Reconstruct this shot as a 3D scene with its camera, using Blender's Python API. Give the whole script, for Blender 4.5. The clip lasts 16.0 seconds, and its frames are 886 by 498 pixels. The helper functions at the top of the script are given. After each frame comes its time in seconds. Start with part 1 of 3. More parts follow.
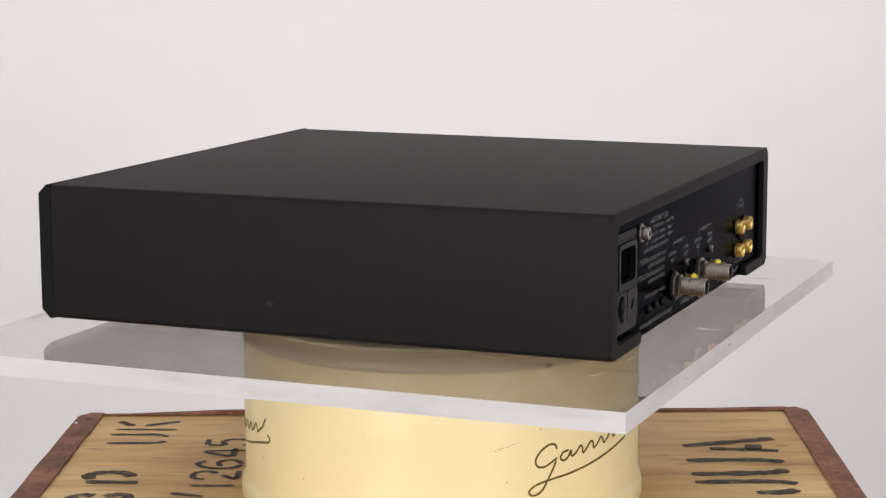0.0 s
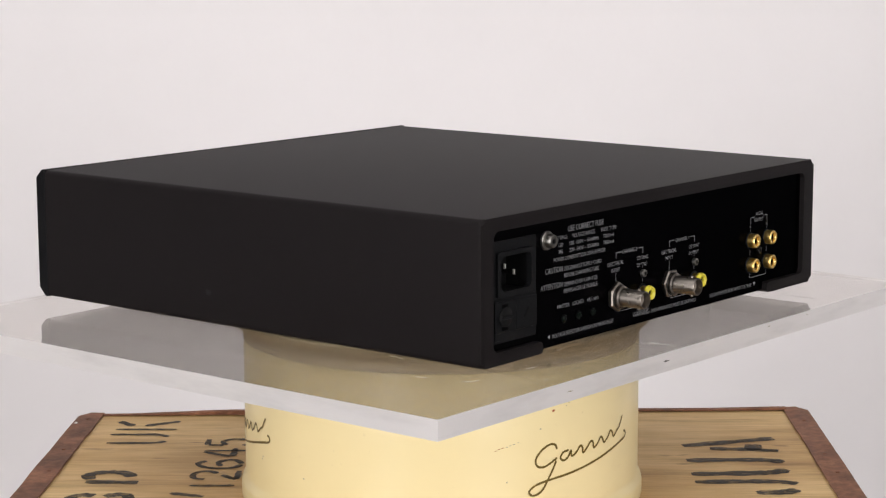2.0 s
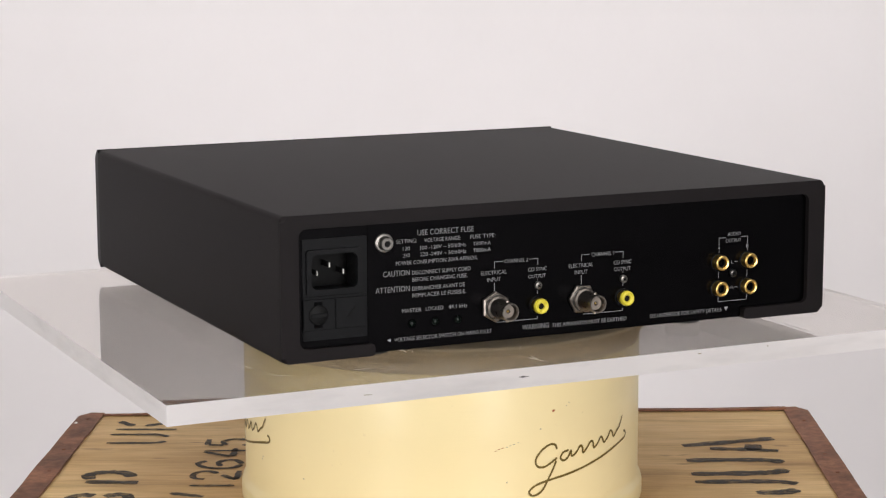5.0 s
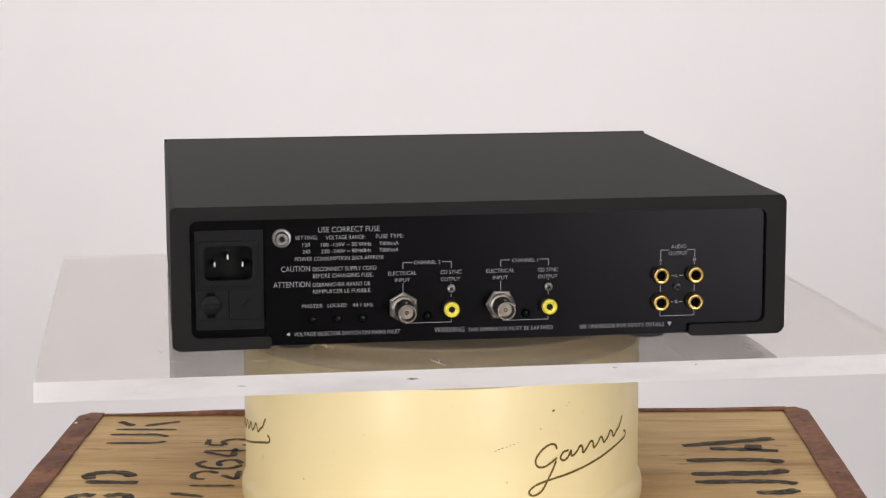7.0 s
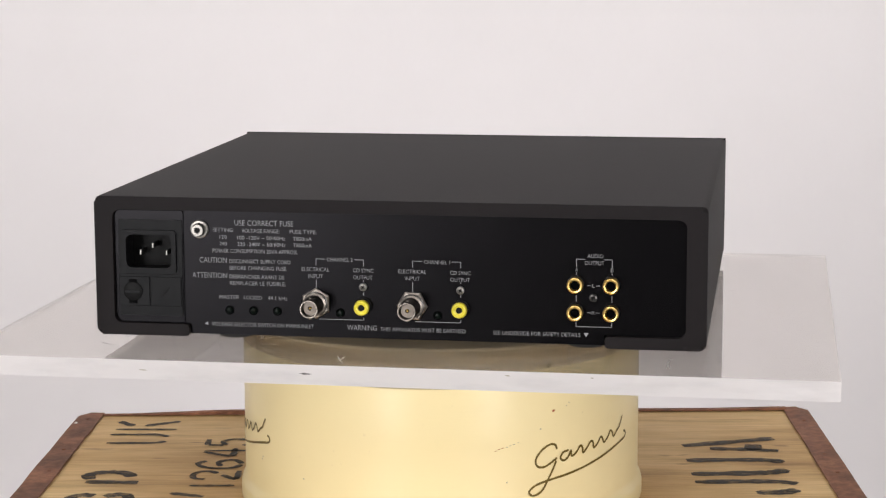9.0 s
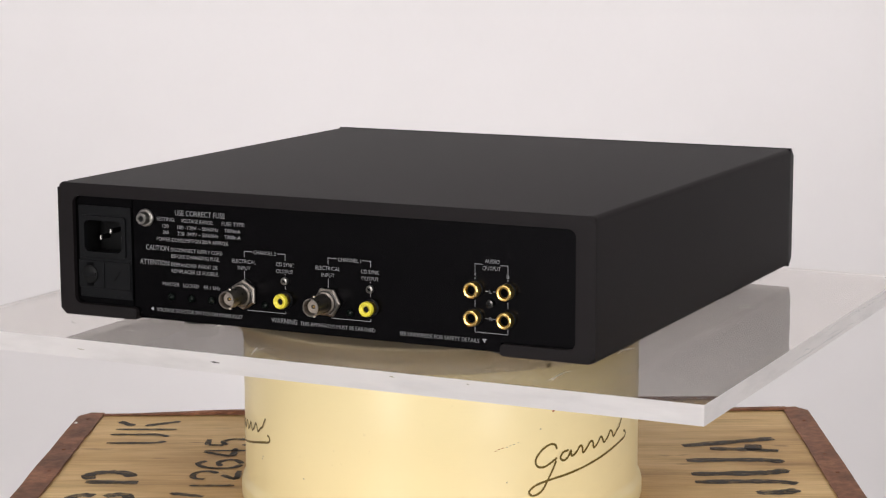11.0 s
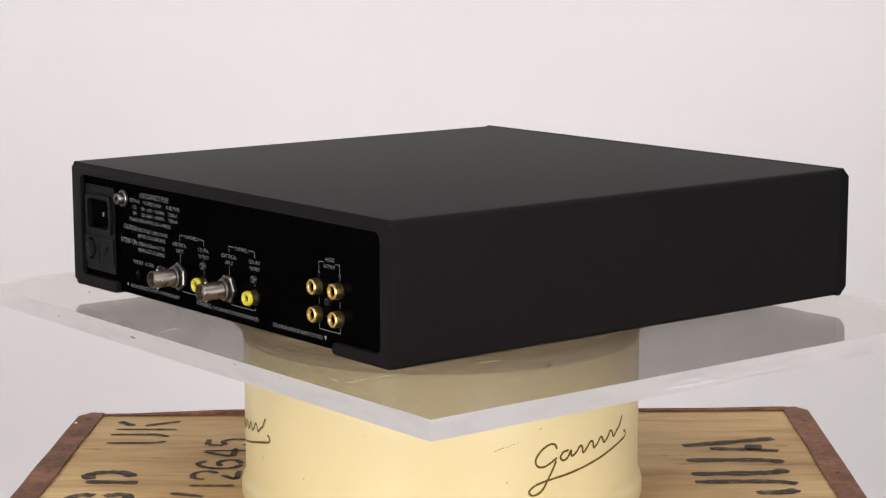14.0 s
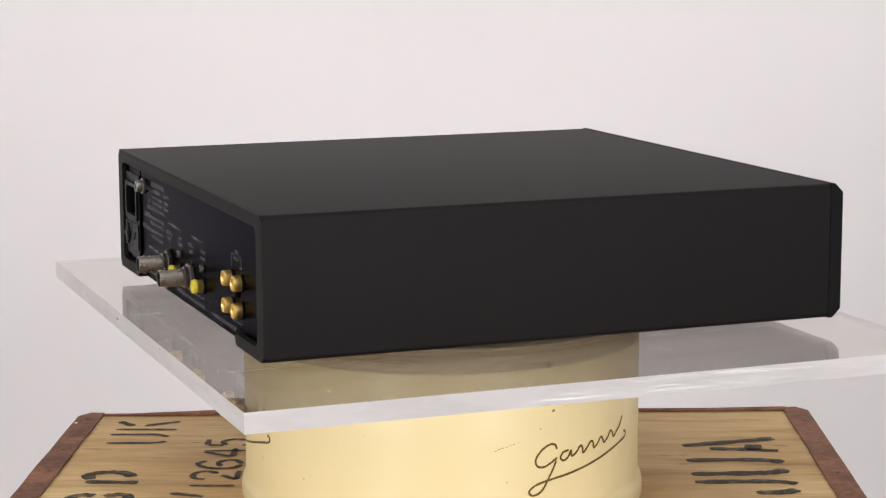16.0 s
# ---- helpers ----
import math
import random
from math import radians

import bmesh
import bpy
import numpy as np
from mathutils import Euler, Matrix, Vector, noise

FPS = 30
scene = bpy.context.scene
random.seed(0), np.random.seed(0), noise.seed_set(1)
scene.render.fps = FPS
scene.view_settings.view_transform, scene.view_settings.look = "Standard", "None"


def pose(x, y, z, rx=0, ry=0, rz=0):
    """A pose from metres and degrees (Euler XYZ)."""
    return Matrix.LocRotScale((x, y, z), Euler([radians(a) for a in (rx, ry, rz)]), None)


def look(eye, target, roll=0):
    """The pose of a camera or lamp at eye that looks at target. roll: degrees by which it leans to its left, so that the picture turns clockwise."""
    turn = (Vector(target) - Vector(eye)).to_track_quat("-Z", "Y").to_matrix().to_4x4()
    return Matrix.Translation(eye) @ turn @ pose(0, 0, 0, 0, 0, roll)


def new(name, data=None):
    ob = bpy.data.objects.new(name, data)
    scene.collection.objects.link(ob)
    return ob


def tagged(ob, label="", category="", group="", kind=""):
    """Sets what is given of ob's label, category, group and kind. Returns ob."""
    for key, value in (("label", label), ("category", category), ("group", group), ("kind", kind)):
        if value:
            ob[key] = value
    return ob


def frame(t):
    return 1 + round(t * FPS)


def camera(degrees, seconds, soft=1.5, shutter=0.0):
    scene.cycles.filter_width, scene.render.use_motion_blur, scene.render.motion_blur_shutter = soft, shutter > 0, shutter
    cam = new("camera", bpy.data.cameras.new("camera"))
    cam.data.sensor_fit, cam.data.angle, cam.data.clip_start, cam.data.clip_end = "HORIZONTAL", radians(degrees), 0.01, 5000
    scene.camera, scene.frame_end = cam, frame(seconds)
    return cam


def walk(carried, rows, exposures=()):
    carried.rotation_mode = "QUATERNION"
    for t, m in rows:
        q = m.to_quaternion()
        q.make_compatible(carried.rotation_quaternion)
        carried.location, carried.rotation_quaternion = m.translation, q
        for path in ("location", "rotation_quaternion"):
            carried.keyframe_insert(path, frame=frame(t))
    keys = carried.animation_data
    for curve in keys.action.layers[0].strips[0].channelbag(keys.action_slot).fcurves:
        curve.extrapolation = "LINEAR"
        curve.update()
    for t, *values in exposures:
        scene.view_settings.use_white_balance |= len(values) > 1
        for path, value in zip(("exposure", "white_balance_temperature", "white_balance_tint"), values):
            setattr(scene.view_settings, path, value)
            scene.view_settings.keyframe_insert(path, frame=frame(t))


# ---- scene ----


# camera: stands still on a tripod
cam = camera(23.925, 16.0, soft=1.25)
EYE = Vector((0.0, -1.21453, 0.22699))
AIM = EYE + Vector((0.00093, 0.98722, -0.15936))
walk(cam, [(0.0, look(EYE, AIM, -0.187)), (16.0, look(EYE, AIM, -0.187))],
     exposures=[(0.0, 0.0), (16.0, 0.0)])

# turntable: turns clockwise at a steady rate
TURN_START, TURN_RATE = 67.63, -8.536

# world: closed room, the lamps give the light
world = bpy.data.worlds.new("world")
scene.world = world
world.use_nodes = True
world.node_tree.nodes["Background"].inputs[0].default_value = (0.8, 0.85, 1.0, 1)
world.node_tree.nodes["Background"].inputs[1].default_value = 0.3

FLOOR = -0.714
CEIL = 1.95
LAMP_POWER = 2.8
WINDOW_POWER = (92.0, 79.0)


# ---- materials ----
def mat_base(name):
    m = bpy.data.materials.new(name)
    m.use_nodes = True
    nt = m.node_tree
    return m, nt, nt.nodes["Principled BSDF"]


def node(nt, kind, **values):
    n = nt.nodes.new(kind)
    for k, v in values.items():
        n.inputs[k].default_value = v
    return n


def coords(nt, scale=(1, 1, 1)):
    tc = nt.nodes.new("ShaderNodeTexCoord")
    mp = nt.nodes.new("ShaderNodeMapping")
    mp.inputs["Scale"].default_value = scale
    nt.links.new(tc.outputs["Object"], mp.inputs["Vector"])
    return mp.outputs["Vector"]


def noise_tex(nt, vec, scale, detail=4.0, rough=0.55):
    n = node(nt, "ShaderNodeTexNoise", Scale=scale, Detail=detail, Roughness=rough)
    nt.links.new(vec, n.inputs["Vector"])
    return n.outputs["Fac"]


def ramp(nt, fac, stops):
    r = nt.nodes.new("ShaderNodeValToRGB")
    els = r.color_ramp.elements
    while len(els) < len(stops):
        els.new(0.5)
    for e, (p, c) in zip(els, stops):
        e.position, e.color = p, (*c, 1) if len(c) == 3 else c
    nt.links.new(fac, r.inputs["Fac"])
    return r.outputs["Color"]


def bump(nt, bsdf, height, strength, distance):
    b = node(nt, "ShaderNodeBump", Strength=strength, Distance=distance)
    nt.links.new(height, b.inputs["Height"])
    nt.links.new(b.outputs["Normal"], bsdf.inputs["Normal"])


def mix(nt, fac, a, b, mode="MIX"):
    m = nt.nodes.new("ShaderNodeMixRGB")
    m.blend_type = mode
    if isinstance(fac, float):
        m.inputs[0].default_value = fac
    else:
        nt.links.new(fac, m.inputs[0])
    for k, c in ((1, a), (2, b)):
        if isinstance(c, tuple):
            m.inputs[k].default_value = (*c, 1)
        else:
            nt.links.new(c, m.inputs[k])
    return m.outputs[0]


def surface(name, dark, light, scale, rough=0.5, metal=0.0, bump_scale=0, bump_by=0.0, bump_dist=0.0005,
            stretch=(1, 1, 1), rough_vary=0.1, spec=0.5, coat=0.0):
    """A surface that varies between two close colours at two scales, with fine relief."""
    m, nt, b = mat_base(name)
    v = coords(nt, stretch)
    big = noise_tex(nt, v, scale, 3)
    fine = noise_tex(nt, v, scale * 9, 5, 0.65)
    both = mix(nt, 0.45, big, fine)
    nt.links.new(ramp(nt, both, [(0.32, dark), (0.68, light)]), b.inputs["Base Color"])
    lo, hi = max(rough - rough_vary, 0.02), min(rough + rough_vary, 1)
    nt.links.new(ramp(nt, fine, [(0.3, (lo,) * 3), (0.7, (hi,) * 3)]), b.inputs["Roughness"])
    b.inputs["Metallic"].default_value = metal
    b.inputs["Specular IOR Level"].default_value = spec
    b.inputs["Coat Weight"].default_value = coat
    b.inputs["Coat Roughness"].default_value = 0.12
    if bump_by:
        bump(nt, b, noise_tex(nt, v, bump_scale, 4, 0.6), bump_by, bump_dist)
    return m


WALL = surface("white_wall_paint", (0.80, 0.772, 0.772), (0.825, 0.797, 0.80), 1.6, 0.85, bump_scale=120, bump_by=0.15, spec=0.2)
# greys of the unseen side walls, chosen for the fill on either side
PALE = surface("mid_grey_wall_paint", (0.36, 0.355, 0.36), (0.40, 0.395, 0.40), 1.2, 0.9, bump_scale=90, bump_by=0.15, spec=0.2)
SIDE = surface("grey_wall_paint", (0.25, 0.246, 0.25), (0.29, 0.285, 0.29), 1.2, 0.9, bump_scale=90, bump_by=0.15, spec=0.2)
CEILING = surface("ceiling_paint", (0.78, 0.78, 0.77), (0.81, 0.81, 0.80), 1.1, 0.9, bump_scale=80, bump_by=0.15, spec=0.2)
BOUNCE_FLOOR = surface("pale_bounce_floor", (0.32, 0.315, 0.31), (0.42, 0.415, 0.41), 9, 0.95, bump_scale=500, bump_by=0.8, bump_dist=0.003, spec=0.1)
COAT = surface("charcoal_powder_coat", (0.0046, 0.0033, 0.0034), (0.0062, 0.0048, 0.0049), 9, 0.60, bump_scale=1800, bump_by=0.3, bump_dist=0.0002, rough_vary=0.0, spec=0.17)
COAT.node_tree.nodes["Principled BSDF"].inputs["Specular Tint"].default_value = (0.985, 0.965, 0.985, 1)
FASCIA = surface("satin_black_fascia", (0.002, 0.002, 0.0024), (0.003, 0.003, 0.0034), 20, 0.42, spec=0.15, rough_vary=0.03, bump_scale=900, bump_by=0.1, bump_dist=0.0002)
PANEL = surface("black_anodised_panel", (0.0064, 0.0061, 0.0067), (0.0076, 0.0073, 0.0079), 30, 0.25, metal=0.94, rough_vary=0.01, spec=0.1)
PANEL.node_tree.nodes["Principled BSDF"].inputs["Specular Tint"].default_value = (0.4, 0.4, 0.42, 1)
PLASTIC = surface("black_moulded_plastic", (0.003, 0.0032, 0.0037), (0.0046, 0.0048, 0.0054), 60, 0.45, spec=0.13, bump_scale=1300, bump_by=0.15, bump_dist=0.0002)
CAVITY = surface("black_plastic_and_recess_shade", (0.003, 0.003, 0.003), (0.006, 0.006, 0.006), 60, 0.5, spec=0.12)
PRINT = surface("grey_white_print", (0.195, 0.195, 0.205), (0.26, 0.26, 0.27), 400, 0.6)
NICKEL = surface("nickel_plate", (0.205, 0.183, 0.16), (0.24, 0.216, 0.19), 40, 0.29, metal=1.0, rough_vary=0.03)
STEEL = surface("screw_steel", (0.20, 0.19, 0.175), (0.25, 0.24, 0.22), 200, 0.34, metal=1.0)
GOLD = surface("gold_plate", (0.80, 0.54, 0.165), (0.87, 0.62, 0.22), 150, 0.30, metal=1.0, rough_vary=0.04)
YELLOW = surface("yellow_plastic", (0.58, 0.50, 0.03), (0.66, 0.57, 0.055), 90, 0.3)
PINMETAL = surface("bright_contact_metal", (0.62, 0.60, 0.56), (0.70, 0.68, 0.64), 200, 0.45, metal=0.6)
# browner and darker than the drum, in fine level streaks
PLATTER = surface("streaked_beige_plate", (0.27, 0.225, 0.15), (0.66, 0.555, 0.365), 8, 0.6, stretch=(1, 1, 75), bump_scale=60, bump_by=0.15)
TEFLON = surface("cream_insulator", (0.20, 0.17, 0.14), (0.27, 0.23, 0.19), 90, 0.5)
LENS = surface("dark_green_lens", (0.002, 0.004, 0.003), (0.003, 0.006, 0.004), 90, 0.25, spec=0.12)
SMUDGE = surface("grey_smear", (0.007, 0.007, 0.0075), (0.020, 0.020, 0.021), 400, 0.65, spec=0.2)
# blackest tone: shade of recesses put into the colour, also the selector marks
SHADE = surface("recess_shade_and_marks", (0.0010, 0.0010, 0.0012), (0.0016, 0.0016, 0.0018), 60, 0.7, spec=0.03)
DARKMETAL = surface("dark_plated_steel", (0.05, 0.048, 0.045), (0.11, 0.105, 0.10), 300, 0.28, metal=1.0)
RUBBER = surface("black_rubber", (0.015, 0.015, 0.015), (0.025, 0.025, 0.025), 60, 0.8)
SCRIPT = surface("olive_brown_transfer", (0.10, 0.068, 0.008), (0.15, 0.10, 0.014), 160, 0.45)
CHIP = surface("rust_chip", (0.25, 0.06, 0.02), (0.35, 0.10, 0.04), 300, 0.8)
GREYMARK = surface("grey_scuff", (0.30, 0.27, 0.20), (0.42, 0.38, 0.28), 300, 0.7)
SCUFF = surface("dark_scuff", (0.10, 0.09, 0.09), (0.20, 0.19, 0.18), 300, 0.7)
INK = surface("faded_black_stencil_ink", (0.028, 0.024, 0.020), (0.075, 0.06, 0.045), 35, 0.8, bump_scale=500, bump_by=0.2, bump_dist=0.0003)
SCRATCH = surface("white_scratch", (0.5, 0.49, 0.47), (0.62, 0.61, 0.58), 300, 0.5)
GLINT = surface("painted_edge_glint", (0.74, 0.73, 0.73), (0.84, 0.83, 0.83), 300, 0.25)
FRAME = surface("white_enamel_frame", (0.75, 0.75, 0.75), (0.8, 0.8, 0.8), 5, 0.5)
PLYSIDE = surface("plywood_side", (0.36, 0.23, 0.10), (0.52, 0.36, 0.18), 9, 0.7, stretch=(1, 1, 9), bump_scale=60, bump_by=0.3)



def dry_brush(m):
    """Lets the wood show through the thin places of the stencil ink."""
    nt = m.node_tree
    fac = ramp(nt, noise_tex(nt, coords(nt, (1, 3, 1)), 110, 5, 0.7), [(0.34, (0.4,) * 3), (0.54, (0.97,) * 3)])
    s = nt.nodes.new("ShaderNodeMixShader")
    t = nt.nodes.new("ShaderNodeBsdfTransparent")
    nt.links.new(fac, s.inputs["Fac"])
    nt.links.new(t.outputs[0], s.inputs[1])
    nt.links.new(nt.nodes["Principled BSDF"].outputs[0], s.inputs[2])
    nt.links.new(s.outputs[0], nt.nodes["Material Output"].inputs["Surface"])


dry_brush(INK)


def cream_enamel():
    m, nt, b = mat_base("cream_enamel")
    v = coords(nt)
    base = ramp(nt, noise_tex(nt, v, 7, 4), [(0.3, (0.755, 0.642, 0.352)), (0.7, (0.79, 0.675, 0.385))])
    specks = ramp(nt, noise_tex(nt, v, 260, 2, 0.7), [(0.70, (0, 0, 0)), (0.78, (1, 1, 1))])
    col = mix(nt, mix(nt, 0.25, (0, 0, 0), specks), base, (0.50, 0.40, 0.24))
    nt.links.new(col, b.inputs["Base Color"])
    b.inputs["Specular IOR Level"].default_value = 0.24
    nt.links.new(ramp(nt, noise_tex(nt, v, 30, 4), [(0.2, (0.29,) * 3), (0.8, (0.33,) * 3)]), b.inputs["Roughness"])
    bump(nt, b, noise_tex(nt, coords(nt, (1, 1, 7)), 34, 3), 0.12, 0.001)
    return m


def plywood():
    m, nt, b = mat_base("weathered_plywood")
    v = coords(nt, (1.0, 6.0, 1.0))
    grain = noise_tex(nt, v, 9, 6, 0.62)
    fine = noise_tex(nt, coords(nt, (1.0, 26.0, 1.0)), 22, 5, 0.7)
    stain = noise_tex(nt, coords(nt, (1.0, 1.6, 1.0)), 6, 3)
    a = ramp(nt, grain, [(0.25, (0.37, 0.22, 0.088)), (0.45, (0.75, 0.50, 0.218)), (0.7, (0.91, 0.675, 0.335))])
    a = mix(nt, 0.36, a, ramp(nt, fine, [(0.32, (0.25, 0.145, 0.052)), (0.66, (0.78, 0.57, 0.29))]))
    s = ramp(nt, stain, [(0.36, (0.68, 0.59, 0.48)), (0.60, (1.0, 1.0, 1.0))])
    a = mix(nt, 0.75, a, s, "MULTIPLY")
    knots = ramp(nt, noise_tex(nt, coords(nt, (1.0, 2.6, 1.0)), 30, 2), [(0.68, (0, 0, 0)), (0.76, (0.6, 0.6, 0.6))])
    a = mix(nt, knots, a, (0.20, 0.11, 0.045))
    nt.links.new(a, b.inputs["Base Color"])
    b.inputs["Roughness"].default_value = 0.62
    b.inputs["Specular IOR Level"].default_value = 0.3
    bump(nt, b, fine, 0.35, 0.0006)
    return m


def rusty_tin():
    m, nt, b = mat_base("rusted_tin_strip")
    v = coords(nt)
    a = ramp(nt, noise_tex(nt, v, 28, 6, 0.65),
             [(0.28, (0.11, 0.048, 0.023)), (0.5, (0.25, 0.105, 0.054)), (0.72, (0.37, 0.17, 0.094))])
    fleck = ramp(nt, noise_tex(nt, v, 190, 3, 0.7), [(0.38, (0.55, 0.5, 0.48)), (0.6, (1, 1, 1))])
    nt.links.new(mix(nt, 0.7, a, fleck, "MULTIPLY"), b.inputs["Base Color"])
    b.inputs["Roughness"].default_value = 0.72
    b.inputs["Metallic"].default_value = 0.15
    bump(nt, b, noise_tex(nt, v, 150, 5, 0.7), 0.5, 0.0008)
    return m


def acrylic(name, tint, veil):
    """Clear sheet with a thin veil of fine surface scratches."""
    m, nt, b = mat_base(name)
    b.inputs["Base Color"].default_value = (*tint, 1)
    b.inputs["Transmission Weight"].default_value = 1.0
    b.inputs["IOR"].default_value = 1.49
    b.inputs["Roughness"].default_value = 0.004
    d = node(nt, "ShaderNodeBsdfDiffuse", Color=(0.80, 0.78, 0.76, 1))
    s = nt.nodes.new("ShaderNodeMixShader")
    worn = ramp(nt, noise_tex(nt, coords(nt), 26, 5), [(0.35, (veil * 0.6,) * 3), (0.7, (veil * 1.4,) * 3)])
    nt.links.new(worn, s.inputs["Fac"])
    nt.links.new(b.outputs[0], s.inputs[1])
    nt.links.new(d.outputs[0], s.inputs[2])
    nt.links.new(s.outputs[0], nt.nodes["Material Output"].inputs["Surface"])
    return m


def cut_acrylic():
    """The cut edge: flame-polished and slightly rippled; white mixed in for the light inside."""
    m, nt, b = mat_base("cut_acrylic_edge")
    b.inputs["Base Color"].default_value = (0.97, 0.96, 0.95, 1)
    b.inputs["Transmission Weight"].default_value = 1.0
    b.inputs["IOR"].default_value = 1.49
    b.inputs["Roughness"].default_value = 0.06
    bump(nt, b, noise_tex(nt, coords(nt, (1, 1, 2.2)), 38, 3), 0.55, 0.005)
    d = node(nt, "ShaderNodeBsdfDiffuse", Color=(0.90, 0.875, 0.87, 1))
    t = node(nt, "ShaderNodeBsdfTranslucent", Color=(0.90, 0.875, 0.87, 1))
    h = node(nt, "ShaderNodeMixShader", Fac=0.45)
    s = nt.nodes.new("ShaderNodeMixShader")
    nt.links.new(d.outputs[0], h.inputs[1])
    nt.links.new(t.outputs[0], h.inputs[2])
    white_mix = ramp(nt, noise_tex(nt, coords(nt, (1, 1, 5)), 16, 4), [(0.48, (0.90,) * 3), (0.72, (0.78,) * 3)])
    nt.links.new(white_mix, s.inputs["Fac"])
    nt.links.new(b.outputs[0], s.inputs[1])
    nt.links.new(h.outputs[0], s.inputs[2])
    nt.links.new(s.outputs[0], nt.nodes["Material Output"].inputs["Surface"])
    return m


def glow(name, colour, power):
    m, nt, b = mat_base(name)
    b.inputs["Base Color"].default_value = (0.8, 0.8, 0.8, 1)
    b.inputs["Emission Color"].default_value = (*colour, 1)
    b.inputs["Emission Strength"].default_value = power
    return m


CREAM, PLY, RUST = cream_enamel(), plywood(), rusty_tin()
ACRYLIC, CUT = acrylic("clear_acrylic", (0.73, 0.695, 0.66), 0.045), cut_acrylic()
DIFFUSER = glow("lit_diffuser", (1.0, 0.975, 0.96), LAMP_POWER)


# ---- mesh helpers ----
def part(name, bm, material, parent=None, label="", smooth=False):
    """Links a bmesh as one mesh object, under parent if there is one."""
    bmesh.ops.recalc_face_normals(bm, faces=bm.faces)
    me = bpy.data.meshes.new(name)
    bm.to_mesh(me)
    bm.free()
    for m in material if isinstance(material, tuple) else (material,):
        me.materials.append(m)
    if smooth:
        me.polygons.foreach_set("use_smooth", [True] * len(me.polygons))
        me.set_sharp_from_angle(angle=radians(35))
    ob = new(name, me)
    ob.parent = parent
    if label:
        ob["label"] = label
    return ob


def box(x0, y0, z0, x1, y1, z1, bevel=0.0, bm=None, seg=2):
    bm = bm or bmesh.new()
    made = bmesh.ops.create_cube(bm, size=1)["verts"]
    for v in made:
        v.co = Vector(((x0 + x1) / 2 + v.co.x * (x1 - x0), (y0 + y1) / 2 + v.co.y * (y1 - y0), (z0 + z1) / 2 + v.co.z * (z1 - z0)))
    if bevel:
        edges = {e for v in made for e in v.link_edges}
        bmesh.ops.bevel(bm, geom=list(edges), offset=bevel, segments=seg, profile=0.5, affect="EDGES")
    return bm


def prism(points, y0, y1, bevel=0.0, seg=2, upto=None):
    """Extrudes an outline in x, z along y; the rim at y0 gets bevelled, as far as the point upto."""
    bm = bmesh.new()
    a = [bm.verts.new((x, y0, z)) for x, z in points]
    b = [bm.verts.new((x, y1, z)) for x, z in points]
    cap = bm.faces.new(a)
    bm.faces.new(b[::-1])
    for i in range(len(a)):
        j = (i + 1) % len(a)
        bm.faces.new((a[i], b[i], b[j], a[j]))
    if bevel:
        chosen = set(a[:upto] if upto else a)
        bmesh.ops.bevel(bm, geom=[e for e in cap.edges if e.verts[0] in chosen and e.verts[1] in chosen], offset=bevel, segments=seg, profile=0.5, affect="EDGES")
    return bm


def arc(cx, cz, r, a0, a1, n=5):
    return [(cx + r * math.cos(radians(a0 + (a1 - a0) * i / n)), cz + r * math.sin(radians(a0 + (a1 - a0) * i / n))) for i in range(n + 1)]


def round_rect(x0, z0, x1, z1, r, n=4):
    return (arc(x1 - r, z1 - r, r, 0, 90, n) + arc(x0 + r, z1 - r, r, 90, 180, n)
            + arc(x0 + r, z0 + r, r, 180, 270, n) + arc(x1 - r, z0 + r, r, 270, 360, n))


def ring(outer, inner, y0, y1):
    """A frame between two outlines of as many points, extruded along y."""
    bm = bmesh.new()
    loops = [[bm.verts.new((x, y, z)) for x, z in pts] for pts, y in ((outer, y0), (inner, y0), (inner, y1), (outer, y1))]
    for k in range(4):
        a, b = loops[k], loops[(k + 1) % 4]
        for i in range(len(a)):
            j = (i + 1) % len(a)
            bm.faces.new((a[i], a[j], b[j], b[i]))
    return bm


def lathe(profile, centre=(0, 0, 0), axis="y", n=28, close=True):
    """Turns a profile of (radius, along) round an axis; along -y for 'y', so that it stands off the rear panel."""
    bm = bmesh.new()
    c = Vector(centre)
    rows = []
    for r, h in profile:
        row = []
        for i in range(n):
            a = 2 * math.pi * i / n
            p = (r * math.cos(a), -h, r * math.sin(a)) if axis == "y" else (r * math.cos(a), r * math.sin(a), h)
            row.append(bm.verts.new(c + Vector(p)))
        rows.append(row)
    for a, b in zip(rows, rows[1:]):
        for i in range(n):
            j = (i + 1) % n
            bm.faces.new((a[i], a[j], b[j], b[i]))
    if close:
        bm.faces.new(rows[0])
        bm.faces.new(rows[-1][::-1])
    return bm


def smooth_line(points, n=6):
    """A curve through the points (Catmull-Rom)."""
    pts = [Vector(p) for p in points]
    pts = [2 * pts[0] - pts[1]] + pts + [2 * pts[-1] - pts[-2]]
    out = []
    for i in range(1, len(pts) - 2):
        a, b, c, d = pts[i - 1:i + 3]
        for k in range(n):
            t = k / n
            out.append(0.5 * (2 * b + (c - a) * t + (2 * a - 5 * b + 4 * c - d) * t * t + (3 * b - a - 3 * c + d) * t ** 3))
    return out + [pts[-2]]


